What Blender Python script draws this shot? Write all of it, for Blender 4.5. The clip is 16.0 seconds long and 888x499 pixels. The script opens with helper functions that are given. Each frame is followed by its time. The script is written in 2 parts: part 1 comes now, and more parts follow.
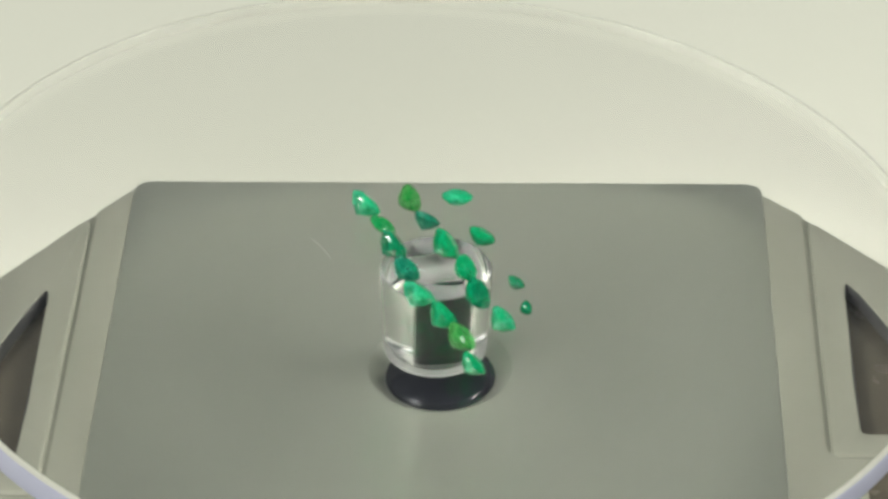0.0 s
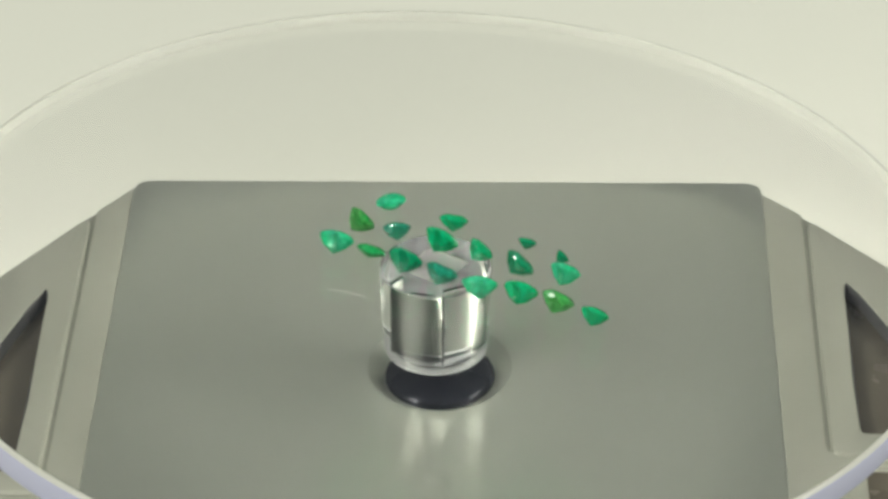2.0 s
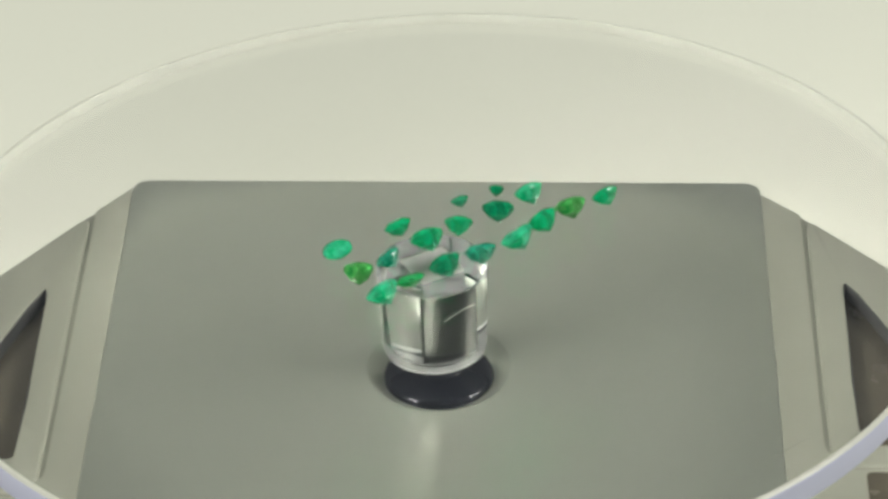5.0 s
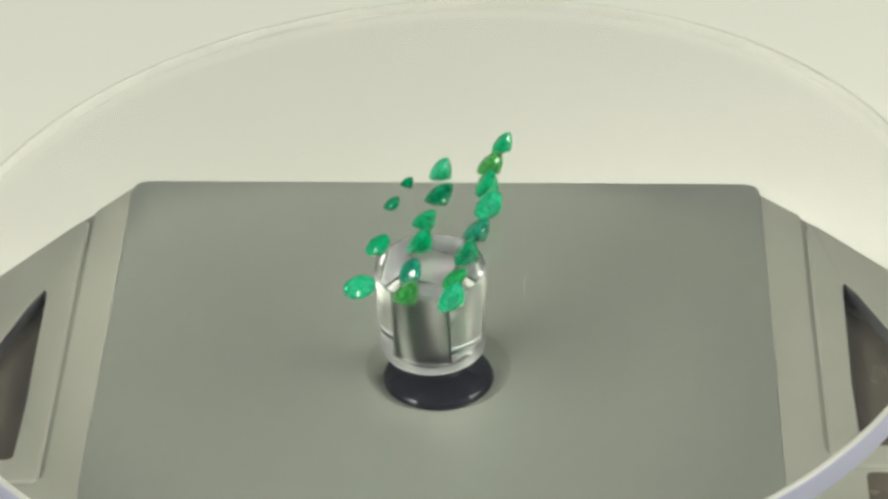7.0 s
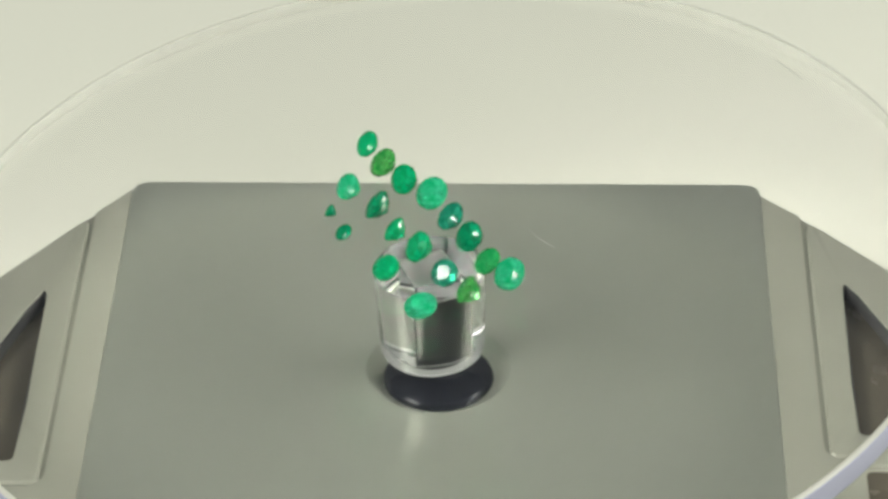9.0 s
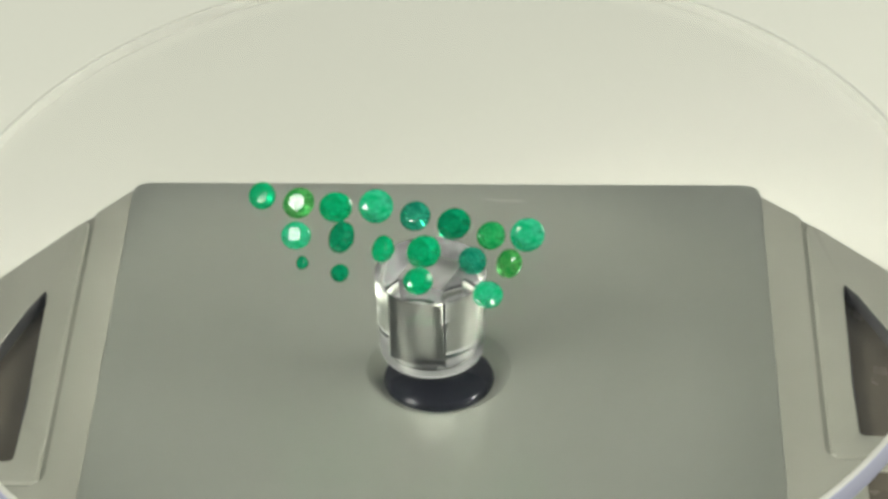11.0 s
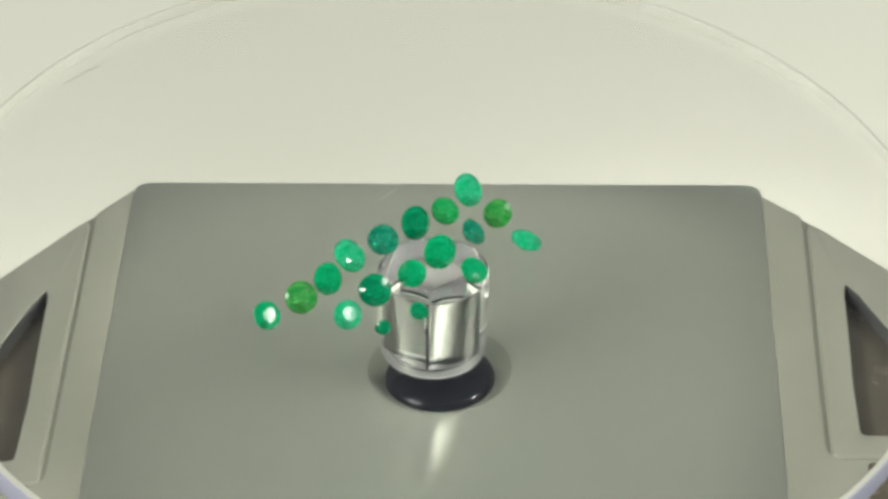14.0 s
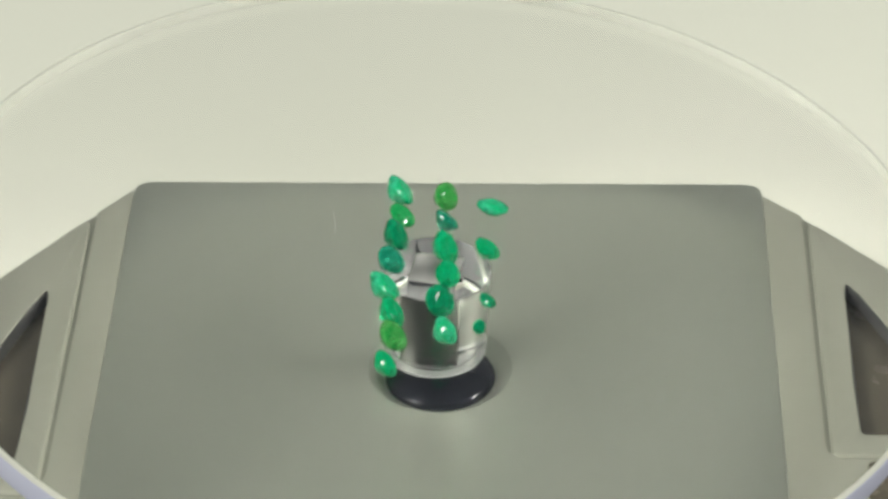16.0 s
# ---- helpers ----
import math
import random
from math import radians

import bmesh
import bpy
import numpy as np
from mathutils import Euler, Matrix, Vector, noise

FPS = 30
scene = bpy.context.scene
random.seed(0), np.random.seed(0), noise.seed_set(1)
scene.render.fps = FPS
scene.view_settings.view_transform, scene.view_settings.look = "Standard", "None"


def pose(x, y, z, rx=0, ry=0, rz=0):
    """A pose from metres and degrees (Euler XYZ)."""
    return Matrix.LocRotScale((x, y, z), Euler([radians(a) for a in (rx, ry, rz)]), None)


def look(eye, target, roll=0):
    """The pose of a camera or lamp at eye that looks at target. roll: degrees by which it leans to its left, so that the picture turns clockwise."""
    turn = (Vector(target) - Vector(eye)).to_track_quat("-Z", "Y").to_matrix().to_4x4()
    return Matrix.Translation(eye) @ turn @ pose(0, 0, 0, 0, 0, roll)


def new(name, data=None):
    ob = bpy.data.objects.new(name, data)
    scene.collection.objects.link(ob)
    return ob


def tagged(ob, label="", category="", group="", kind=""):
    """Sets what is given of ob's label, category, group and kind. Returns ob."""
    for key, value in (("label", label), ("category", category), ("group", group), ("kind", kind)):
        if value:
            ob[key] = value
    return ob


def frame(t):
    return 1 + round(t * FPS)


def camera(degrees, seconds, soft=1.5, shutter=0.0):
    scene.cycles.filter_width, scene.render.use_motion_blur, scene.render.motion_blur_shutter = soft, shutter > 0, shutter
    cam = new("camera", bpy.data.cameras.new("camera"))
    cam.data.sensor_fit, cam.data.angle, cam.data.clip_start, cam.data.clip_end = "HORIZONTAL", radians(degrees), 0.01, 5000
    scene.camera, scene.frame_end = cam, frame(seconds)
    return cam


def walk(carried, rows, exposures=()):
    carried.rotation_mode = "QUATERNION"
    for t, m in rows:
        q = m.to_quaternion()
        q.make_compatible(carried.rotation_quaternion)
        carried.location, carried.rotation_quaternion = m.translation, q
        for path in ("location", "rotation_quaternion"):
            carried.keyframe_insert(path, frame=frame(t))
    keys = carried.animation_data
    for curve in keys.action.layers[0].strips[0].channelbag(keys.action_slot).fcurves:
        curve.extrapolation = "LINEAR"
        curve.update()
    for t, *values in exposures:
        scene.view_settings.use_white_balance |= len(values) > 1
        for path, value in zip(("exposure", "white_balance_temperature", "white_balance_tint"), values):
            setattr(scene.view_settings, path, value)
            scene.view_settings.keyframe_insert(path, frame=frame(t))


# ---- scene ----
cam = camera(15.6, 16.0, soft=3.2)
EYE = Vector((0.0, -0.32564, 0.28401))
AIM = EYE + Vector((0.00360052, 0.81206489, -0.58355604))
VIEW = look(EYE, AIM, roll=-0.95)
walk(cam, [(0.0, VIEW), (16.0, VIEW)], exposures=[(0.0, 0.0, 6500, 10), (16.0, 0.0, 6500, 10)])

# ---- light: a broad light panel on each side of the table, in a dim room ----
world = bpy.data.worlds.new("room_light")
scene.world = world
world.use_nodes = True
sky = world.node_tree.nodes["Background"]
sky.inputs[0].default_value = (0.90, 0.97, 1.0, 1)
sky.inputs[1].default_value = 0.13


def area_lamp(name, eye, target, sx, sy, watts, colour=(1, 1, 1)):
    data = bpy.data.lights.new(name, "AREA")
    data.shape, data.size, data.size_y, data.energy, data.color = "RECTANGLE", sx, sy, watts, colour
    ob = new(name, data)
    ob.matrix_world = look(eye, target)
    return ob


area_lamp("light_panel_right", (0.74, -0.08, 0.64), (0, 0, 0.03), 0.28, 0.25, 6.2, (0.995, 1.0, 0.955))
area_lamp("light_panel_left", (-0.62, -0.32, 0.70), (0, 0, 0.03), 0.30, 0.26, 6.5, (0.995, 1.0, 0.955))

# ---- sizes ----
MM = 0.001
PLATE = 0.0301          # top of the turntable base
BASE_MM = 0.99141e-3     # the base's unit of length
DISC = 0.05066          # mid height of the stones over the base
SPEED = 20.958          # degrees a second
LEAN = (-0.0654, -0.01257)
YAW = -2.4              # turn of the base about the upright


def spin(t):
    n = Vector((-LEAN[0], -LEAN[1], 1)).normalized()
    tilt = Vector((0, 0, 1)).rotation_difference(n).to_matrix().to_4x4()
    return Matrix.Translation((0, 0, DISC)) @ pose(0, 0, 0, 0, 0, SPEED * t) @ tilt


TIMES = [i * 0.5 for i in range(33)]


# ---- materials ----
def material(name):
    m = bpy.data.materials.new(name)
    m.use_nodes = True
    return m, m.node_tree, m.node_tree.nodes["Principled BSDF"]


def noise_node(tree, scale, detail=4, rough=0.55, stretch=(1, 1, 1)):
    co = tree.nodes.new("ShaderNodeTexCoord")
    mp = tree.nodes.new("ShaderNodeMapping")
    mp.inputs["Scale"].default_value = stretch
    n = tree.nodes.new("ShaderNodeTexNoise")
    n.inputs["Scale"].default_value = scale
    n.inputs["Detail"].default_value = detail
    n.inputs["Roughness"].default_value = rough
    tree.links.new(co.outputs["Object"], mp.inputs["Vector"])
    tree.links.new(mp.outputs["Vector"], n.inputs["Vector"])
    return n.outputs["Fac"]


def ramp(tree, fac, stops):
    r = tree.nodes.new("ShaderNodeValToRGB")
    e = r.color_ramp.elements
    while len(e) < len(stops):
        e.new(0.5)
    for el, (at, c) in zip(e, stops):
        el.position, el.color = at, (*c, 1)
    tree.links.new(fac, r.inputs["Fac"])
    return r.outputs["Color"]


def bump(tree, bsdf, fac, strength, distance):
    b = tree.nodes.new("ShaderNodeBump")
    b.inputs["Strength"].default_value, b.inputs["Distance"].default_value = strength, distance
    tree.links.new(fac, b.inputs["Height"])
    tree.links.new(b.outputs["Normal"], bsdf.inputs["Normal"])


def surface(name, dark, light, rough, metal=0.0, scale=60, grain=900, relief=0.05, depth=0.0001, stretch=(1, 1, 1), spec=0.5, rough_spread=0.08):
    m, tree, b = material(name)
    f = noise_node(tree, scale, stretch=stretch)
    tree.links.new(ramp(tree, f, [(0.3, dark), (0.7, light)]), b.inputs["Base Color"])
    r = tree.nodes.new("ShaderNodeMapRange")
    r.inputs["To Min"].default_value, r.inputs["To Max"].default_value = rough - rough_spread, rough + rough_spread
    tree.links.new(noise_node(tree, scale * 2.3), r.inputs["Value"])
    tree.links.new(r.outputs["Result"], b.inputs["Roughness"])
    b.inputs["Metallic"].default_value = metal
    b.inputs["Specular IOR Level"].default_value = spec
    if relief:
        bump(tree, b, noise_node(tree, grain, 2), relief, depth)
    return m


def satin(name, colour, rough, metal):
    m, tree, b = material(name)
    mix = tree.nodes.new("ShaderNodeMix")
    mix.data_type = "RGBA"
    mix.inputs[6].default_value = (*(c * 0.94 for c in colour), 1)
    mix.inputs[7].default_value = (*(c * 1.06 for c in colour), 1)
    tree.links.new(noise_node(tree, 30, 1), mix.inputs[0])
    tree.links.new(mix.outputs[2], b.inputs["Base Color"])
    b.inputs["Roughness"].default_value = rough
    b.inputs["Metallic"].default_value = metal
    return m


def frosted(name, colour, rough, inner=None, let=0.4):
    """Ground plastic: scatters light on both of its sides. Also carries the disc edge's painted reflections."""
    m, tree, b = material(name)
    b.inputs["Base Color"].default_value = (*colour, 1)
    b.inputs["Roughness"].default_value = rough
    glow = tree.nodes.new("ShaderNodeBsdfTranslucent")
    glow.inputs["Color"].default_value = (*(inner or colour), 1)
    mix = tree.nodes.new("ShaderNodeMixShader")
    mix.inputs[0].default_value = let
    out = tree.nodes["Material Output"]
    tree.links.new(b.outputs[0], mix.inputs[1])
    tree.links.new(glow.outputs[0], mix.inputs[2])
    tree.links.new(mix.outputs[0], out.inputs["Surface"])
    return m


def clear(name, tint, rough=0.0, ior=1.49):
    m, tree, b = material(name)
    b.inputs["Base Color"].default_value = (*tint, 1)
    b.inputs["Transmission Weight"].default_value = 1
    b.inputs["IOR"].default_value = ior
    b.inputs["Roughness"].default_value = rough
    return m


def stone(name, deep, pale, through_share, fleck):
    """Included green beryl: part clear, part milky, with darker veils inside."""
    m, tree, b = material(name)
    f = noise_node(tree, 520, 4, 0.6)
    tree.links.new(ramp(tree, f, [(0.37, deep), (0.63, pale)]), b.inputs["Base Color"])
    s = tree.nodes.new("ShaderNodeMapRange")
    s.inputs["From Min"].default_value, s.inputs["From Max"].default_value = 0.35, 0.65
    s.inputs["To Min"].default_value, s.inputs["To Max"].default_value = through_share - fleck, through_share + fleck
    tree.links.new(noise_node(tree, 420, 3), s.inputs["Value"])
    tree.links.new(s.outputs["Result"], b.inputs["Transmission Weight"])
    b.inputs["IOR"].default_value = 1.58
    b.inputs["Specular IOR Level"].default_value = 0.15
    b.inputs["Roughness"].default_value = 0.08
    return m


paper_mat = surface("cream_paper", (0.735, 0.735, 0.615), (0.76, 0.76, 0.64), 0.7, 0.0, 6, 700, 0.08, 0.00015, spec=0.2)
plate_mat = satin("satin_silver_plastic", (0.405, 0.428, 0.352), 0.285, 0.72)
trim_mat = surface("silver_trim", (0.34, 0.344, 0.274), (0.366, 0.37, 0.298), 0.47, 0.5, 40, 2500, 0.05, 0.00002)
# Trim grey darkened for the shade in the frame's gap; also the grey lint.
groove_mat = surface("seam_shade_and_lint_grey", (0.21, 0.215, 0.172), (0.24, 0.245, 0.198), 0.5, 0.2, 40, 2500, 0.05, 0.00002)
cell_mat = surface("brown_solar_cell", (0.062, 0.055, 0.040), (0.082, 0.073, 0.052), 0.25, 0.0, 120, 1500, 0.02, 0.00002)
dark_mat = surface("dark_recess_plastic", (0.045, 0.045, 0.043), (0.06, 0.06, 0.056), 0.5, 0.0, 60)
hub_mat = surface("black_gloss_plastic", (0.006, 0.007, 0.010), (0.010, 0.011, 0.014), 0.11, 0.0, 200, 2000, 0.02, 0.00002, spec=0.22, rough_spread=0.03)
shaft_mat = surface("black_shaft", (0.003, 0.0035, 0.0035), (0.006, 0.0065, 0.0065), 0.6, 0.0, 300, 2000, 0.03, 0.00002, spec=0.0)
cap_mat = surface("grey_socket_cap", (0.24, 0.235, 0.22), (0.28, 0.275, 0.26), 0.4, 0.2, 300, 2000, 0.03, 0.00002)
# Edge tones hold reflections: lavender rim, paper tone inside wall, white highlight on bevel.
rim_mat = frosted("edge_reflection_lavender", (0.54, 0.55, 0.70), 0.25, (0.54, 0.54, 0.60), 0.15)
wall_mat = frosted("edge_wall_paper_tone", (0.71, 0.71, 0.595), 0.5, (0.71, 0.71, 0.595), 0.3)
bevel_mat = frosted("bevel_highlight_white", (0.76, 0.76, 0.67), 0.3, (0.74, 0.74, 0.64), 0.3)
foot_mat = frosted("frosted_white_foot", (0.72, 0.73, 0.70), 0.35)
acrylic = clear("clear_acrylic", (0.985, 0.995, 0.985), 0.025, 1.49)
acrylic_disc = clear("clear_disc_acrylic", (1.0, 1.0, 0.992), 0.0, 1.42)
bottom_mat = surface("ground_acrylic_bottom", (0.16, 0.165, 0.155), (0.20, 0.205, 0.195), 0.5, 0.0, 300, 2000, 0.03, 0.00002)
fibre_mat = surface("pale_fibre", (0.60, 0.60, 0.53), (0.68, 0.68, 0.60), 0.8)

GREENS = {
    "emerald": stone("emerald_green_stone", (0.0, 0.34, 0.115), (0.004, 0.80, 0.33), 0.46, 0.3),
    "dark": stone("deep_emerald_stone", (0.0, 0.20, 0.08), (0.002, 0.56, 0.24), 0.46, 0.3),
    "teal": stone("bluish_green_stone", (0.0, 0.20, 0.11), (0.05, 0.70, 0.42), 0.55, 0.3),
    "mint": stone("pale_green_stone", (0.002, 0.46, 0.17), (0.08, 0.88, 0.48), 0.42, 0.3),
    "leaf": stone("leaf_green_stone", (0.003, 0.32, 0.08), (0.07, 0.78, 0.24), 0.50, 0.3),
    "olive": stone("yellowish_green_stone", (0.010, 0.30, 0.05), (0.18, 0.78, 0.20), 0.55, 0.3),
}


# ---- building helpers ----
def part(name, bm, mat, parent=None, label="", smooth=False):
    mesh = bpy.data.meshes.new(name)
    bmesh.ops.recalc_face_normals(bm, faces=bm.faces)
    for f in bm.faces:
        f.smooth = smooth
    bm.to_mesh(mesh)
    bm.free()
    mesh.materials.append(mat)
    ob = new(name, mesh)
    ob.parent = parent
    if label:
        ob["label"] = label
    return ob


def lathe(profile, n=96):
    """A closed ring of (radius, z) turned about the upright; points of radius 0 become poles."""
    bm = bmesh.new()
    rings = []
    for r, z in profile:
        if r < 1e-9:
            rings.append([bm.verts.new((0, 0, z))])
        else:
            rings.append([bm.verts.new((r * math.cos(2 * math.pi * k / n), r * math.sin(2 * math.pi * k / n), z)) for k in range(n)])
    pairs = list(zip(rings, rings[1:]))
    if len(rings[0]) > 1 and len(rings[-1]) > 1:
        pairs.append((rings[-1], rings[0]))
    for a, b in pairs:
        for k in range(n):
            q = (k + 1) % n
            if len(a) == 1:
                bm.faces.new((a[0], b[k], b[q]))
            elif len(b) == 1:
                bm.faces.new((a[k], b[0], a[q]))
            else:
                bm.faces.new((a[k], b[k], b[q], a[q]))
    return bm


def fillet(cx, cz, r, a0, a1, n=6):
    return [(cx + r * math.cos(radians(a0 + (a1 - a0) * i / n)), cz + r * math.sin(radians(a0 + (a1 - a0) * i / n))) for i in range(n + 1)]


def prism(points, z0, z1, bevel=0.0, segments=2):
    bm = bmesh.new()
    low = [bm.verts.new((x, y, z0)) for x, y in points]
    high = [bm.verts.new((x, y, z1)) for x, y in points]
    bm.faces.new(list(reversed(low)))
    top = bm.faces.new(high)
    n = len(points)
    for k in range(n):
        bm.faces.new((low[k], low[(k + 1) % n], high[(k + 1) % n], high[k]))
    if bevel:
        bmesh.ops.bevel(bm, geom=list(top.edges), offset=bevel, segments=segments, profile=0.5, affect="EDGES")
    return bm


def rounded(points, radius, n=5):
    """A polygon with its corners rounded."""
    out = []
    for i, p in enumerate(points):
        a, b, c = Vector(points[i - 1]), Vector(p), Vector(points[(i + 1) % len(points)])
        u, v = (a - b).normalized(), (c - b).normalized()
        half = math.acos(max(-1, min(1, u.dot(v)))) / 2
        cut = radius / math.tan(half)
        s, e = b + u * cut, b + v * cut
        for k in range(n + 1):
            w = k / n
            out.append(tuple((1 - w) ** 2 * s + 2 * w * (1 - w) * b + w * w * e))
    return out


def scaled(points):
    return [(x * BASE_MM, y * BASE_MM) for x, y in points]


# ---- the setting ----
def build_table():
    """One flat sheet under the turntable."""
    way = [(-1.2 + 0.3 * k, 0.0) for k in range(11)]
    bm = bmesh.new()
    rows = [[bm.verts.new((x * 0.15, y, z + 0.00015 * noise.noise(Vector((x, y * 3, z))))) for x in range(-8, 9)] for y, z in way]
    for p, q in zip(rows, rows[1:]):
        for k in range(len(p) - 1):
            bm.faces.new((p[k], p[k + 1], q[k + 1], q[k]))
    tagged(part("ground", bm, paper_mat, smooth=True), "smooth cream paper sheet under the turntable", "backdrop paper", kind="structure")


# ---- the turntable base ----
def outward(points, cx, cy, n):
    """Rays from (cx, cy), evenly turned, and to the corners of a polygon: turn and way to its outline."""
    turns = sorted([2 * math.pi * k / n for k in range(n)] + [math.atan2(y - cy, x - cx) % (2 * math.pi) for x, y in points])
    return [(a, outward_at(points, cx, cy, a)) for a in turns]


def outward_at(points, cx, cy, a):
    c, d = math.cos(a), math.sin(a)
    best = 0.0
    for i in range(len(points)):
        (x0, y0), (x1, y1) = points[i - 1], points[i]
        ex, ey = x1 - x0, y1 - y0
        det = c * ey - d * ex
        if abs(det) > 1e-15:
            u = ((x0 - cx) * ey - (y0 - cy) * ex) / det
            w = ((x0 - cx) * d - (y0 - cy) * c) / det
            if u > best and -1e-9 <= w <= 1 + 1e-9:
                best = u
    return best


HUB = (0.0005, 0.0022)
# each side, in mm from the middle: strip, step of the raised frame, its near end, far outline, the cell in it, the near cell
WINGS = {
    -1: dict(strip=42.95, edge=48.1, near=-21.0, far=(42.2, 35.5, 2.2), cell=[(51.8, -16.6), (64.2, -16.6), (51.8, 20.8)],
             front=[(51.8, -56), (60, -56), (67.0, -42), (67.0, -24.5), (51.8, -24.5)]),
    1: dict(strip=43.65, edge=49.4, near=-14.7, far=(41.2, 35.4, 9.5), cell=[(53.4, -10.4), (67.6, -10.4), (53.4, 22.6)],
            front=[(53.7, -56), (60, -56), (68.0, -42), (68.0, -16.0), (53.7, -16.0)]),
}


def build_base():
    base = tagged(new("turntable_base"), "satin silver plastic turntable base with brown solar cells", "turntable")
    base.matrix_basis = pose(0, -0.0024, 0, 0, 0, YAW)
    top = PLATE
    # middle slab with a shallow cone round the hub
    slab = scaled(rounded([(-42.9, -62), (43.6, -62), (43.6, 44.0), (-42.9, 44.0)], 2.4))
    bm = bmesh.new()
    rings = [[] for _ in range(10)]
    for a, u in outward(slab, HUB[0], HUB[1], 96):
        for ring, (rad, z) in zip(rings, ((0.0050, top - 0.0019), (0.0071, top - 0.0015), (0.0080, top - 0.0009), (0.0088, top - 0.0002), (0.0092, top), (0.0094, top), (u - 0.0034, top), (u - 0.0030, top), (u, top - 0.00022), (u, 0))):
            ring.append(bm.verts.new((HUB[0] + rad * math.cos(a), HUB[1] + rad * math.sin(a), z)))
    n = len(rings[0])
    for p, q in zip(rings, rings[1:]):
        for k in range(n):
            bm.faces.new((p[k], p[(k + 1) % n], q[(k + 1) % n], q[k]))
    bmesh.ops.remove_doubles(bm, verts=bm.verts, dist=1e-7)
    body = part("body", bm, plate_mat, base, smooth=True)
    body.data.set_sharp_from_angle(angle=radians(15))
    for side, w in WINGS.items():
        def mirror(pts):
            pts = [(side * x, y) for x, y in pts]
            return pts if side > 0 else pts[::-1]
        x0, xe, near = w["strip"], w["edge"], w["near"]
        y0, y1, y2 = w["far"]
        deck, seam = top - 0.0002, 0.65
        strip = [(x0, -70), (60, -70), (73, -46), (73, near - seam), (xe + 1.2, near - seam), (xe - seam * 0.7, near - seam + 1.4), (xe - seam, near + 1.9), (xe - seam, y1 + 1.0), (x0, y0)]
        part("wing", prism(scaled(mirror(strip)), 0.0, deck), trim_mat, base, "satin silver side wing")
        # Strip sunk in the gap; its darker colour stands for the gap's shade.
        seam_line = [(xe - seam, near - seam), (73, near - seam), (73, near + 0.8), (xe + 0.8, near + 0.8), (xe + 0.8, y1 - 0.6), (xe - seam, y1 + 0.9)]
        part("seam", prism(scaled(mirror(seam_line)), 0.004, top - 0.00055), groove_mat, base, "seam round the panel frame, coloured dark for the shade in the gap")
        front = scaled(mirror(rounded(w["front"], 0.9, 4)))
        part("solar_panel", prism(front, 0.005, deck + 0.00012), cell_mat, base, "dark brown solar cell")
        outer = scaled(mirror(rounded([(xe, near), (72.9, near), (72.9, y2 + 0.3), (xe, y1 + 0.3)], 0.9, 5)))
        inner = scaled(mirror(rounded(w["cell"], 0.9, 4)))
        bm, wall = bmesh.new(), bmesh.new()
        oz, hz = deck + 0.00012, top - 0.0024
        cx, cy = (sum(p[i] for p in inner) / len(inner) for i in (0, 1))
        loops, sides = [[] for _ in range(6)], [[], [], []]
        for a, u in outward(outer, cx, cy, 120):
            v = outward_at(inner, cx, cy, a)
            c, d = math.cos(a), math.sin(a)
            for loop, (rad, z) in zip(loops, ((v + 0.00035, oz - 0.00006), (v + 0.0006, oz), (u - 0.0009, oz), (u - 0.0003, oz - 0.00012), (u, oz - 0.0004), (u, top - 0.0034))):
                loop.append(bm.verts.new((cx + rad * c, cy + rad * d, z)))
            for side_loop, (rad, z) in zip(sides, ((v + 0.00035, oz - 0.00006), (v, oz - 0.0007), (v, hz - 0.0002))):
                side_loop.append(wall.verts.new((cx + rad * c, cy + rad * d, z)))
        for mesh_, rows in ((bm, loops), (wall, sides)):
            n = len(rows[0])
            for p, q in zip(rows, rows[1:]):
                for k in range(n):
                    mesh_.faces.new((p[k], p[(k + 1) % n], q[(k + 1) % n], q[k]))
            bmesh.ops.remove_doubles(mesh_, verts=mesh_.verts, dist=1e-7)
        panel_frame = part("panel_frame", bm, trim_mat, base, "raised silver frame round the solar cell", smooth=True)
        panel_frame.data.set_sharp_from_angle(angle=radians(18))
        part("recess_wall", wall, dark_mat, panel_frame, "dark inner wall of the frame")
        part("solar_panel", prism(scaled(mirror([(hx + (0.5 if hx > 56 else -0.3), hy + (0.6 if hy > 0 else -0.3)) for hx, hy in w["cell"]])), top - 0.0029, hz), cell_mat, base, "dark brown solar cell")
    hub = part("hub", lathe([(0, top - 0.0027), (0.0068, top - 0.0027)] + fillet(0.0056, top - 0.0019, 0.00148, -10, 60, 14) + [(0.0056, top - 0.00026), (0.0046, top + 0.0001), (0.0036, top + 0.0004), (0.0031, top + 0.0008), (0.0030, top + 0.0027), (0, top + 0.0027)]), hub_mat, base, "glossy black domed hub", smooth=True)
    hub.location = (HUB[0], HUB[1], 0)
    return base


# ---- the turning stand: clear pillar and clear disc ----
DISC_TOP = -0.0015
DISC_LOW = DISC_TOP - 0.0035


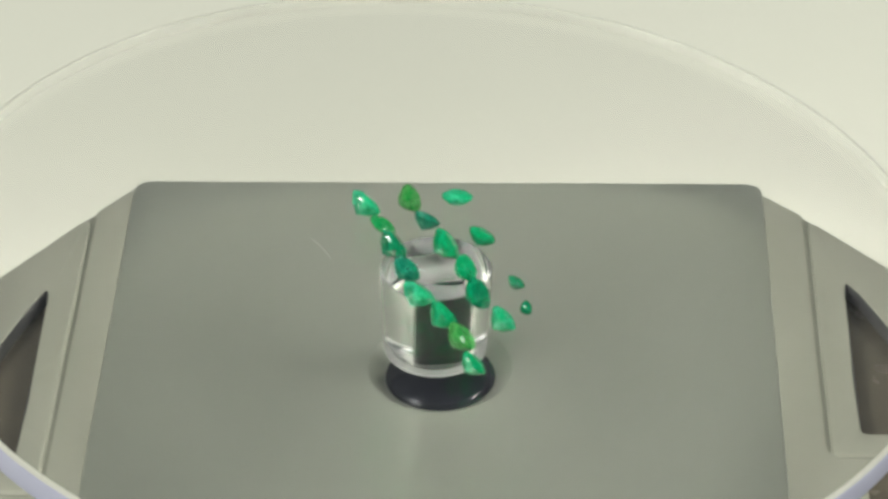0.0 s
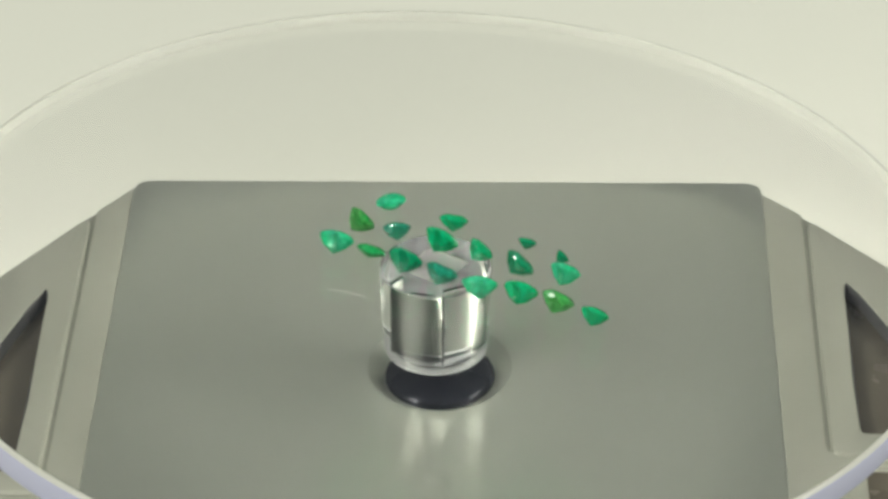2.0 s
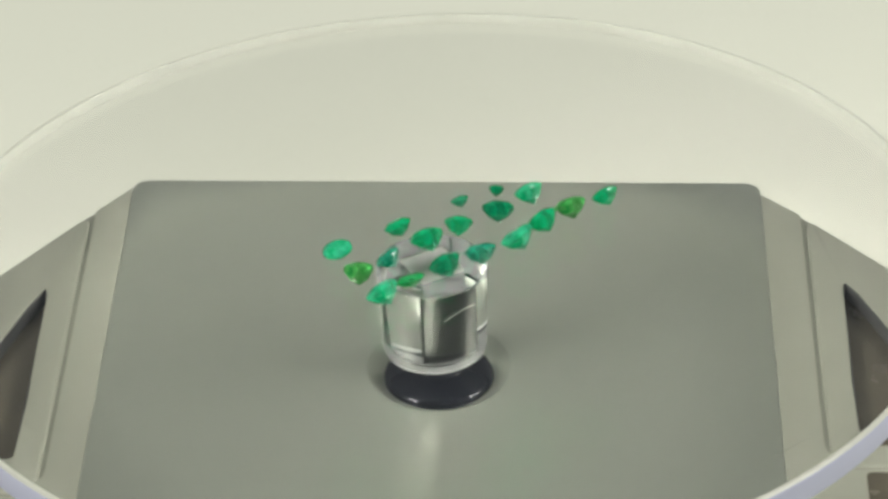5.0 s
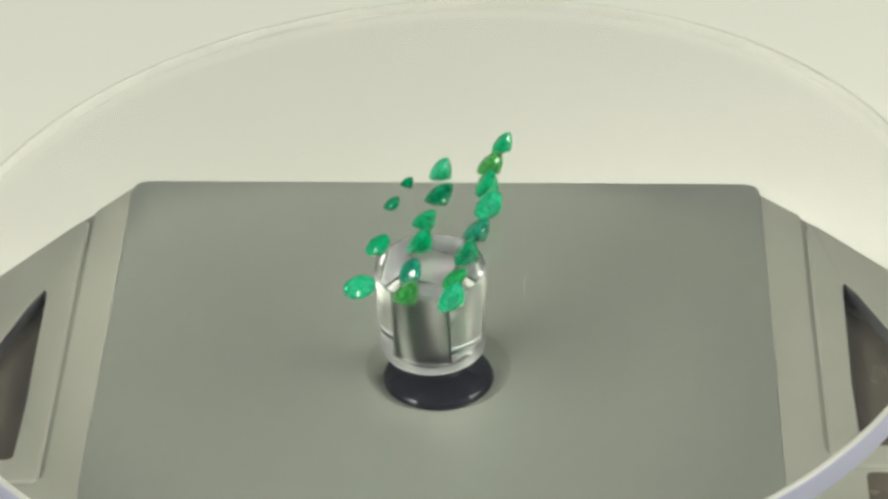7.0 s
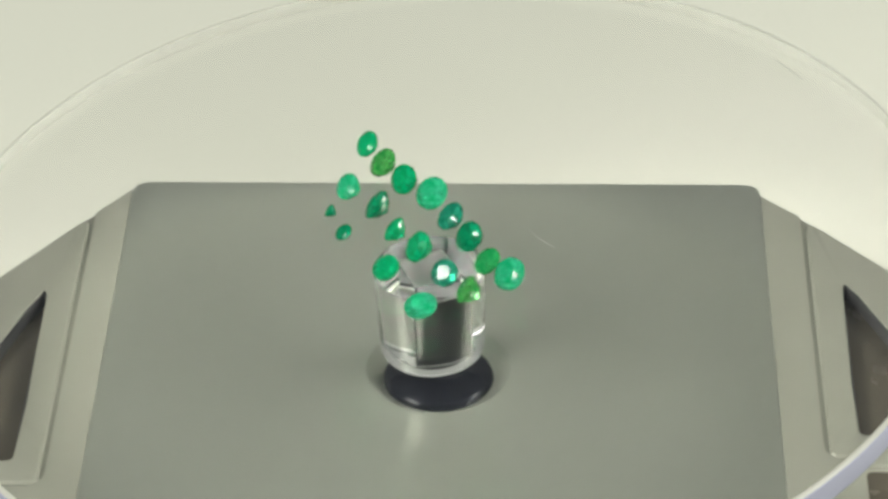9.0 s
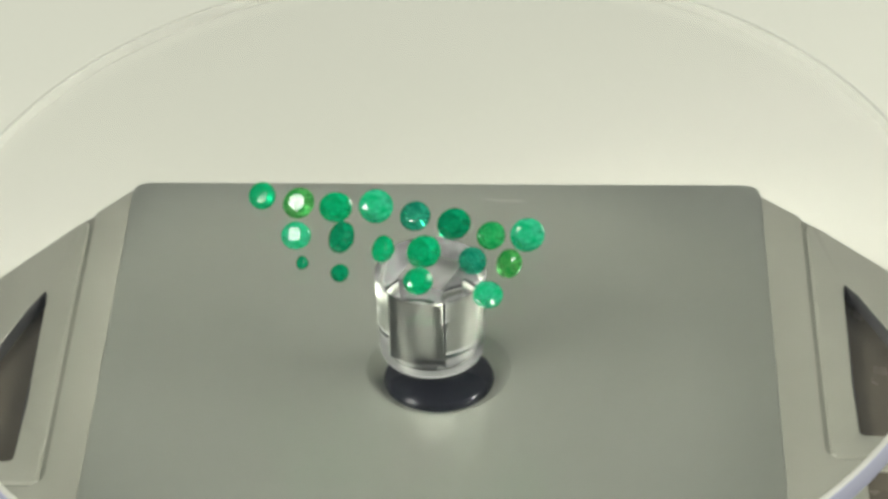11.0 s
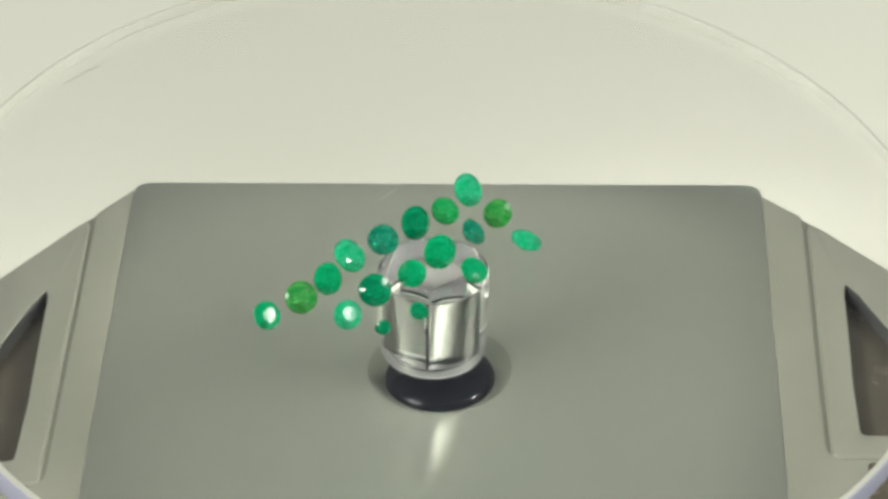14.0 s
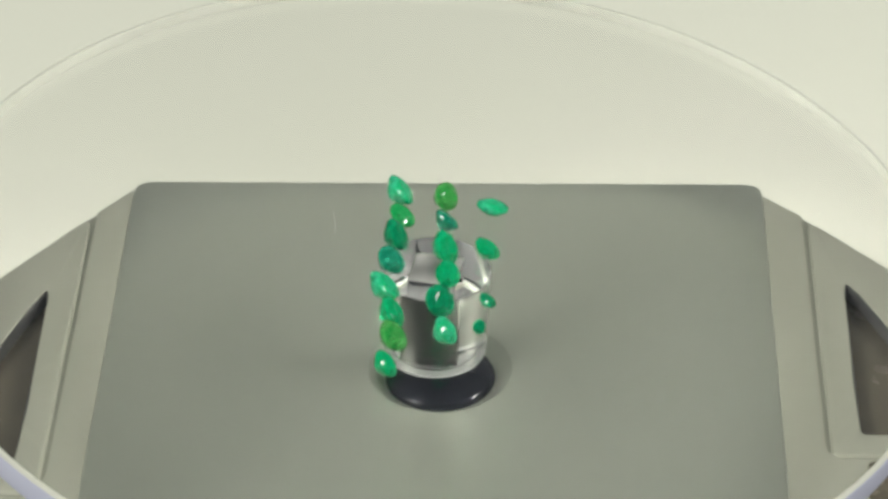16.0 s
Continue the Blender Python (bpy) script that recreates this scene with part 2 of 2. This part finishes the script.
def build_stand():
    stand = tagged(new("rotating_stand"), "clear acrylic disc on a clear round pillar", "display stand")
    R = 0.0632
    top, low = DISC_TOP, DISC_LOW
    prof = [(0, low), (0.050, low), (R - 0.0003, low), (R, low), (R, top), (R - 0.0003, top), (0.050, top), (0, top)]
    disc = part("disc", lathe(prof, 160), acrylic_disc, stand, "clear round acrylic disc with a thick rim", smooth=False)
    for f in disc.data.polygons:
        f.use_smooth = True
    disc.data.set_sharp_from_angle(angle=radians(40))
    # Wall coloured like the paper that would show through a clear edge.
    disc.data.materials.append(wall_mat)
    for f in disc.data.polygons:
        if abs(f.normal.z) < 0.5:
            f.material_index = 1
    disc.location = (-0.0001, 0.0001, 0)
    disc.visible_shadow = False
    # Opaque rim and bevel carry the clear edge's reflection and highlight as colour.
    outer, soft = R + 0.00072, 0.00060
    part("rim", lathe([(R + 0.00008, low)] + fillet(outer - 0.0002, low + 0.0002, 0.0002, 270, 360, 4) + fillet(outer - soft, top - soft, soft, 0, 30, 4) + [(R + 0.00008, top - soft * 0.5)], 160), rim_mat, disc, "disc rim, coloured lavender for the reflections in its clear edge", smooth=True)
    part("bevel", lathe(fillet(outer - soft, top - soft, soft, 32, 90, 6) + [(R + 0.00009, top), (R + 0.00009, top - soft * 0.47)], 160), bevel_mat, disc, "rounded upper edge of the rim, coloured white for its highlight", smooth=True)
    # pillar with a square socket
    H = 0.0123
    bm = lathe([(0, 0), (0.0066, 0)] + fillet(0.0067, -0.0003, 0.0003, 90, 0, 4) + fillet(0.0060, -H + 0.0006, 0.0006, 0, -60, 4) + [(0.0060, -H), (0.0056, -H), (0.0031, -H), (0, -H)], 96)
    s, z1 = 0.00303, -0.0002
    e = 1 - 0.06
    corners = ((-1, -e), (-e, -1), (e, -1), (1, -e), (1, e), (e, 1), (-e, 1), (-1, e))
    lo = [bm.verts.new((x * s, y * s, -H + 0.0006)) for x, y in corners]
    hi = [bm.verts.new((x * s, y * s, z1)) for x, y in corners]
    inner = [bm.faces.new(lo[::-1]), bm.faces.new(hi)] + [bm.faces.new((lo[k], lo[(k + 1) % 8], hi[(k + 1) % 8], hi[k])) for k in range(8)]
    mesh = bpy.data.meshes.new("pillar")
    outer = [f for f in bm.faces if f not in inner]
    bmesh.ops.recalc_face_normals(bm, faces=outer)
    bmesh.ops.recalc_face_normals(bm, faces=inner)
    bmesh.ops.reverse_faces(bm, faces=inner)
    for f in bm.faces:
        f.smooth = True
    bm.to_mesh(mesh)
    bm.free()
    mesh.materials.append(acrylic)
    mesh.materials.append(foot_mat)
    mesh.materials.append(bottom_mat)
    for f in mesh.polygons:
        way = math.hypot(f.center.x, f.center.y)
        if f.center.z < -H + 0.00040 and way > 0.0029:
            f.material_index = 1 if way > 0.00645 else 2 if way < 0.0055 else 0
    mesh.set_sharp_from_angle(angle=radians(35))
    pillar = new("pillar", mesh)
    pillar.parent = stand
    pillar.visible_shadow = False
    pillar["label"] = "clear acrylic pillar with a square socket"
    pillar.matrix_basis = pose(0.00065, 0, DISC_LOW - 0.0001, 0, -2.4, 0) @ pose(0, 0, 0, 0, 0, SOCKET)
    q = s - 0.00012
    part("shaft", prism([(-q, -q), (q, -q), (q, q), (-q, q)], -H + 0.0007, z1 - 0.0006), shaft_mat, pillar, "black square drive shaft")
    part("foot_ring", lathe([(0.0055, -H - 0.0003), (0.0055, -H - 0.00006), (0.0057, -H - 0.00006), (0.0058, -H - 0.0003)], 96), foot_mat, pillar, "frosted white ring under the pillar", smooth=False)
    part("shaft_cap", prism([(-q, -q), (q, -q), (q, q), (-q, q)], z1 - 0.0005, z1 - 0.0001), cap_mat, pillar, "grey cap")
    return stand


SOCKET = 12.8


# ---- the stones ----
def brilliant(r, squash, deep, seed):
    rnd = random.Random(seed)
    bm = bmesh.new()
    def ring(n, rad, z, off=0.0):
        return [bm.verts.new((rad * r * math.cos(2 * math.pi * (k + off) / n) * squash, rad * r * math.sin(2 * math.pi * (k + off) / n), z * r + rnd.uniform(-0.012, 0.012) * r)) for k in range(n)]
    table = ring(8, 0.54, 0.33)
    star = ring(8, 0.81, 0.23, 0.5)
    high = ring(16, 0.99, 0.085)
    lowr = ring(16, 0.99, -0.085)
    pav = ring(8, 0.62, -0.60 * deep, 0.5)
    tip = bm.verts.new((0, 0, -1.0 * deep * r))
    bm.faces.new(table)
    for k in range(8):
        n = (k + 1) % 8
        bm.faces.new((table[k], star[k], table[n]))
        bm.faces.new((star[k], high[2 * k], high[2 * k + 1]))
        bm.faces.new((star[k], high[2 * k + 1], high[(2 * k + 2) % 16]))
        bm.faces.new((table[n], star[k], high[(2 * k + 2) % 16]))
        bm.faces.new((table[n], high[(2 * k + 2) % 16], star[n]))
        bm.faces.new((pav[k], lowr[2 * k + 1], lowr[2 * k]))
        bm.faces.new((pav[k], lowr[(2 * k + 2) % 16], lowr[2 * k + 1]))
        bm.faces.new((pav[k], pav[n], lowr[(2 * k + 2) % 16]))
        bm.faces.new((pav[k], tip, pav[n]))
    for k in range(16):
        n = (k + 1) % 16
        bm.faces.new((high[k], lowr[k], lowr[n], high[n]))
    return bm


WORDS = {"emerald": "bright emerald green", "dark": "deep emerald green", "teal": "bluish green", "mint": "pale milky green", "olive": "yellowish green", "leaf": "leaf green"}
# place on the disc in mm, width in mm, hue, heading and lean of the table in degrees, depth below the girdle
STONES = [
    (4.36, -23.94, 3.45, "emerald", 20, 46, 0.92), (3.02, -18.92, 4.1, "olive", 10, 40, 0.92), (0.91, -14.70, 4.2, "emerald", 27, 52, 0.93),
    (-1.96, -10.60, 4.3, "mint", 38, 38, 0.92), (-3.45, -5.28, 4.0, "teal", 6, 36, 0.92), (-5.04, -0.39, 4.3, "dark", 20, 51, 0.92),
    (-6.32, 4.42, 3.6, "leaf", 16, 32, 0.55), (-8.51, 8.39, 4.3, "mint", 30, 46, 0.92), (8.15, -15.03, 3.8, "mint", 18, 45, 1.04),
    (5.14, -9.96, 4.0, "dark", -18, 48, 0.92), (3.82, -4.46, 3.5, "emerald", -19, 47, 1.02), (1.41, 0.12, 4.4, "emerald", 8, 51, 0.92),
    (-0.73, 5.69, 3.4, "teal", 52, 42, 0.94), (-2.88, 10.15, 3.7, "olive", -12, 52, 1.11), (11.21, -11.50, 1.9, "dark", -20, 52, 1.15),
    (10.13, -6.42, 2.3, "dark", 20, 30, 0.91), (6.08, 2.70, 3.6, "emerald", 33, 30, 0.85), (3.28, 11.18, 4.0, "mint", 80, 15, 0.65),
]


def build_stones():
    made = []
    for i, (x, y, d, hue, heading, lean, deep) in enumerate(STONES):
        r = d * 1.04 / 2 * MM
        ob = part("gemstone", brilliant(r, 1.0 - 0.05 * (i % 3), deep, i), GREENS[hue])
        size = "tiny" if d < 2.5 else "small"
        tagged(ob, f"{size} {WORDS[hue]} round faceted gemstone lying on the clear disc", "gemstone", "gemstones on the disc")
        tilt = pose(0, 0, 0, 0, 0, heading) @ pose(0, 0, 0, 0, lean, 0) @ pose(0, 0, 0, 0, 0, 11.25 + 22.5 * (i % 2))
        low = min((tilt @ v.co).z for v in ob.data.vertices)
        mid = tilt @ Vector((0, 0, -0.25 * r))
        local = Matrix.Translation((x * MM - mid.x, y * MM - mid.y, DISC_TOP - low)) @ tilt
        made.append((ob, local))
    return made


def build_fibre(way, mat, label):
    """A hair-thin fibre that lies on the disc."""
    data = bpy.data.curves.new("lint_fibre", "CURVE")
    data.dimensions, data.bevel_depth, data.bevel_resolution = "3D", 0.000035, 1
    sp = data.splines.new("POLY")
    sp.points.add(len(way) - 1)
    for p, (x, y) in zip(sp.points, way):
        p.co = (x * MM, y * MM, DISC_TOP + 0.00012, 1)
    data.materials.append(mat)
    return tagged(new("lint_fibre", data), label, "lint")


build_table()
build_base()
stand = build_stand()
stones = build_stones()
fibres = [
    build_fibre([(-12.5, -1.8), (-12.9, -0.6), (-13.5, 0.6), (-14.3, 1.8), (-14.9, 2.6)], fibre_mat, "pale hair-thin lint fibre lying on the disc"),
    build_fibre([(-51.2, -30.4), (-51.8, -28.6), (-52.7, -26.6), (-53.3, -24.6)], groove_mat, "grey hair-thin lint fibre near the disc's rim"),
]


def motions():
    walk(stand, [(t, spin(t)) for t in TIMES])
    for fibre in fibres:
        walk(fibre, [(t, spin(t)) for t in TIMES])
    for ob, local in stones:
        walk(ob, [(t, spin(t) @ local) for t in TIMES])


motions()
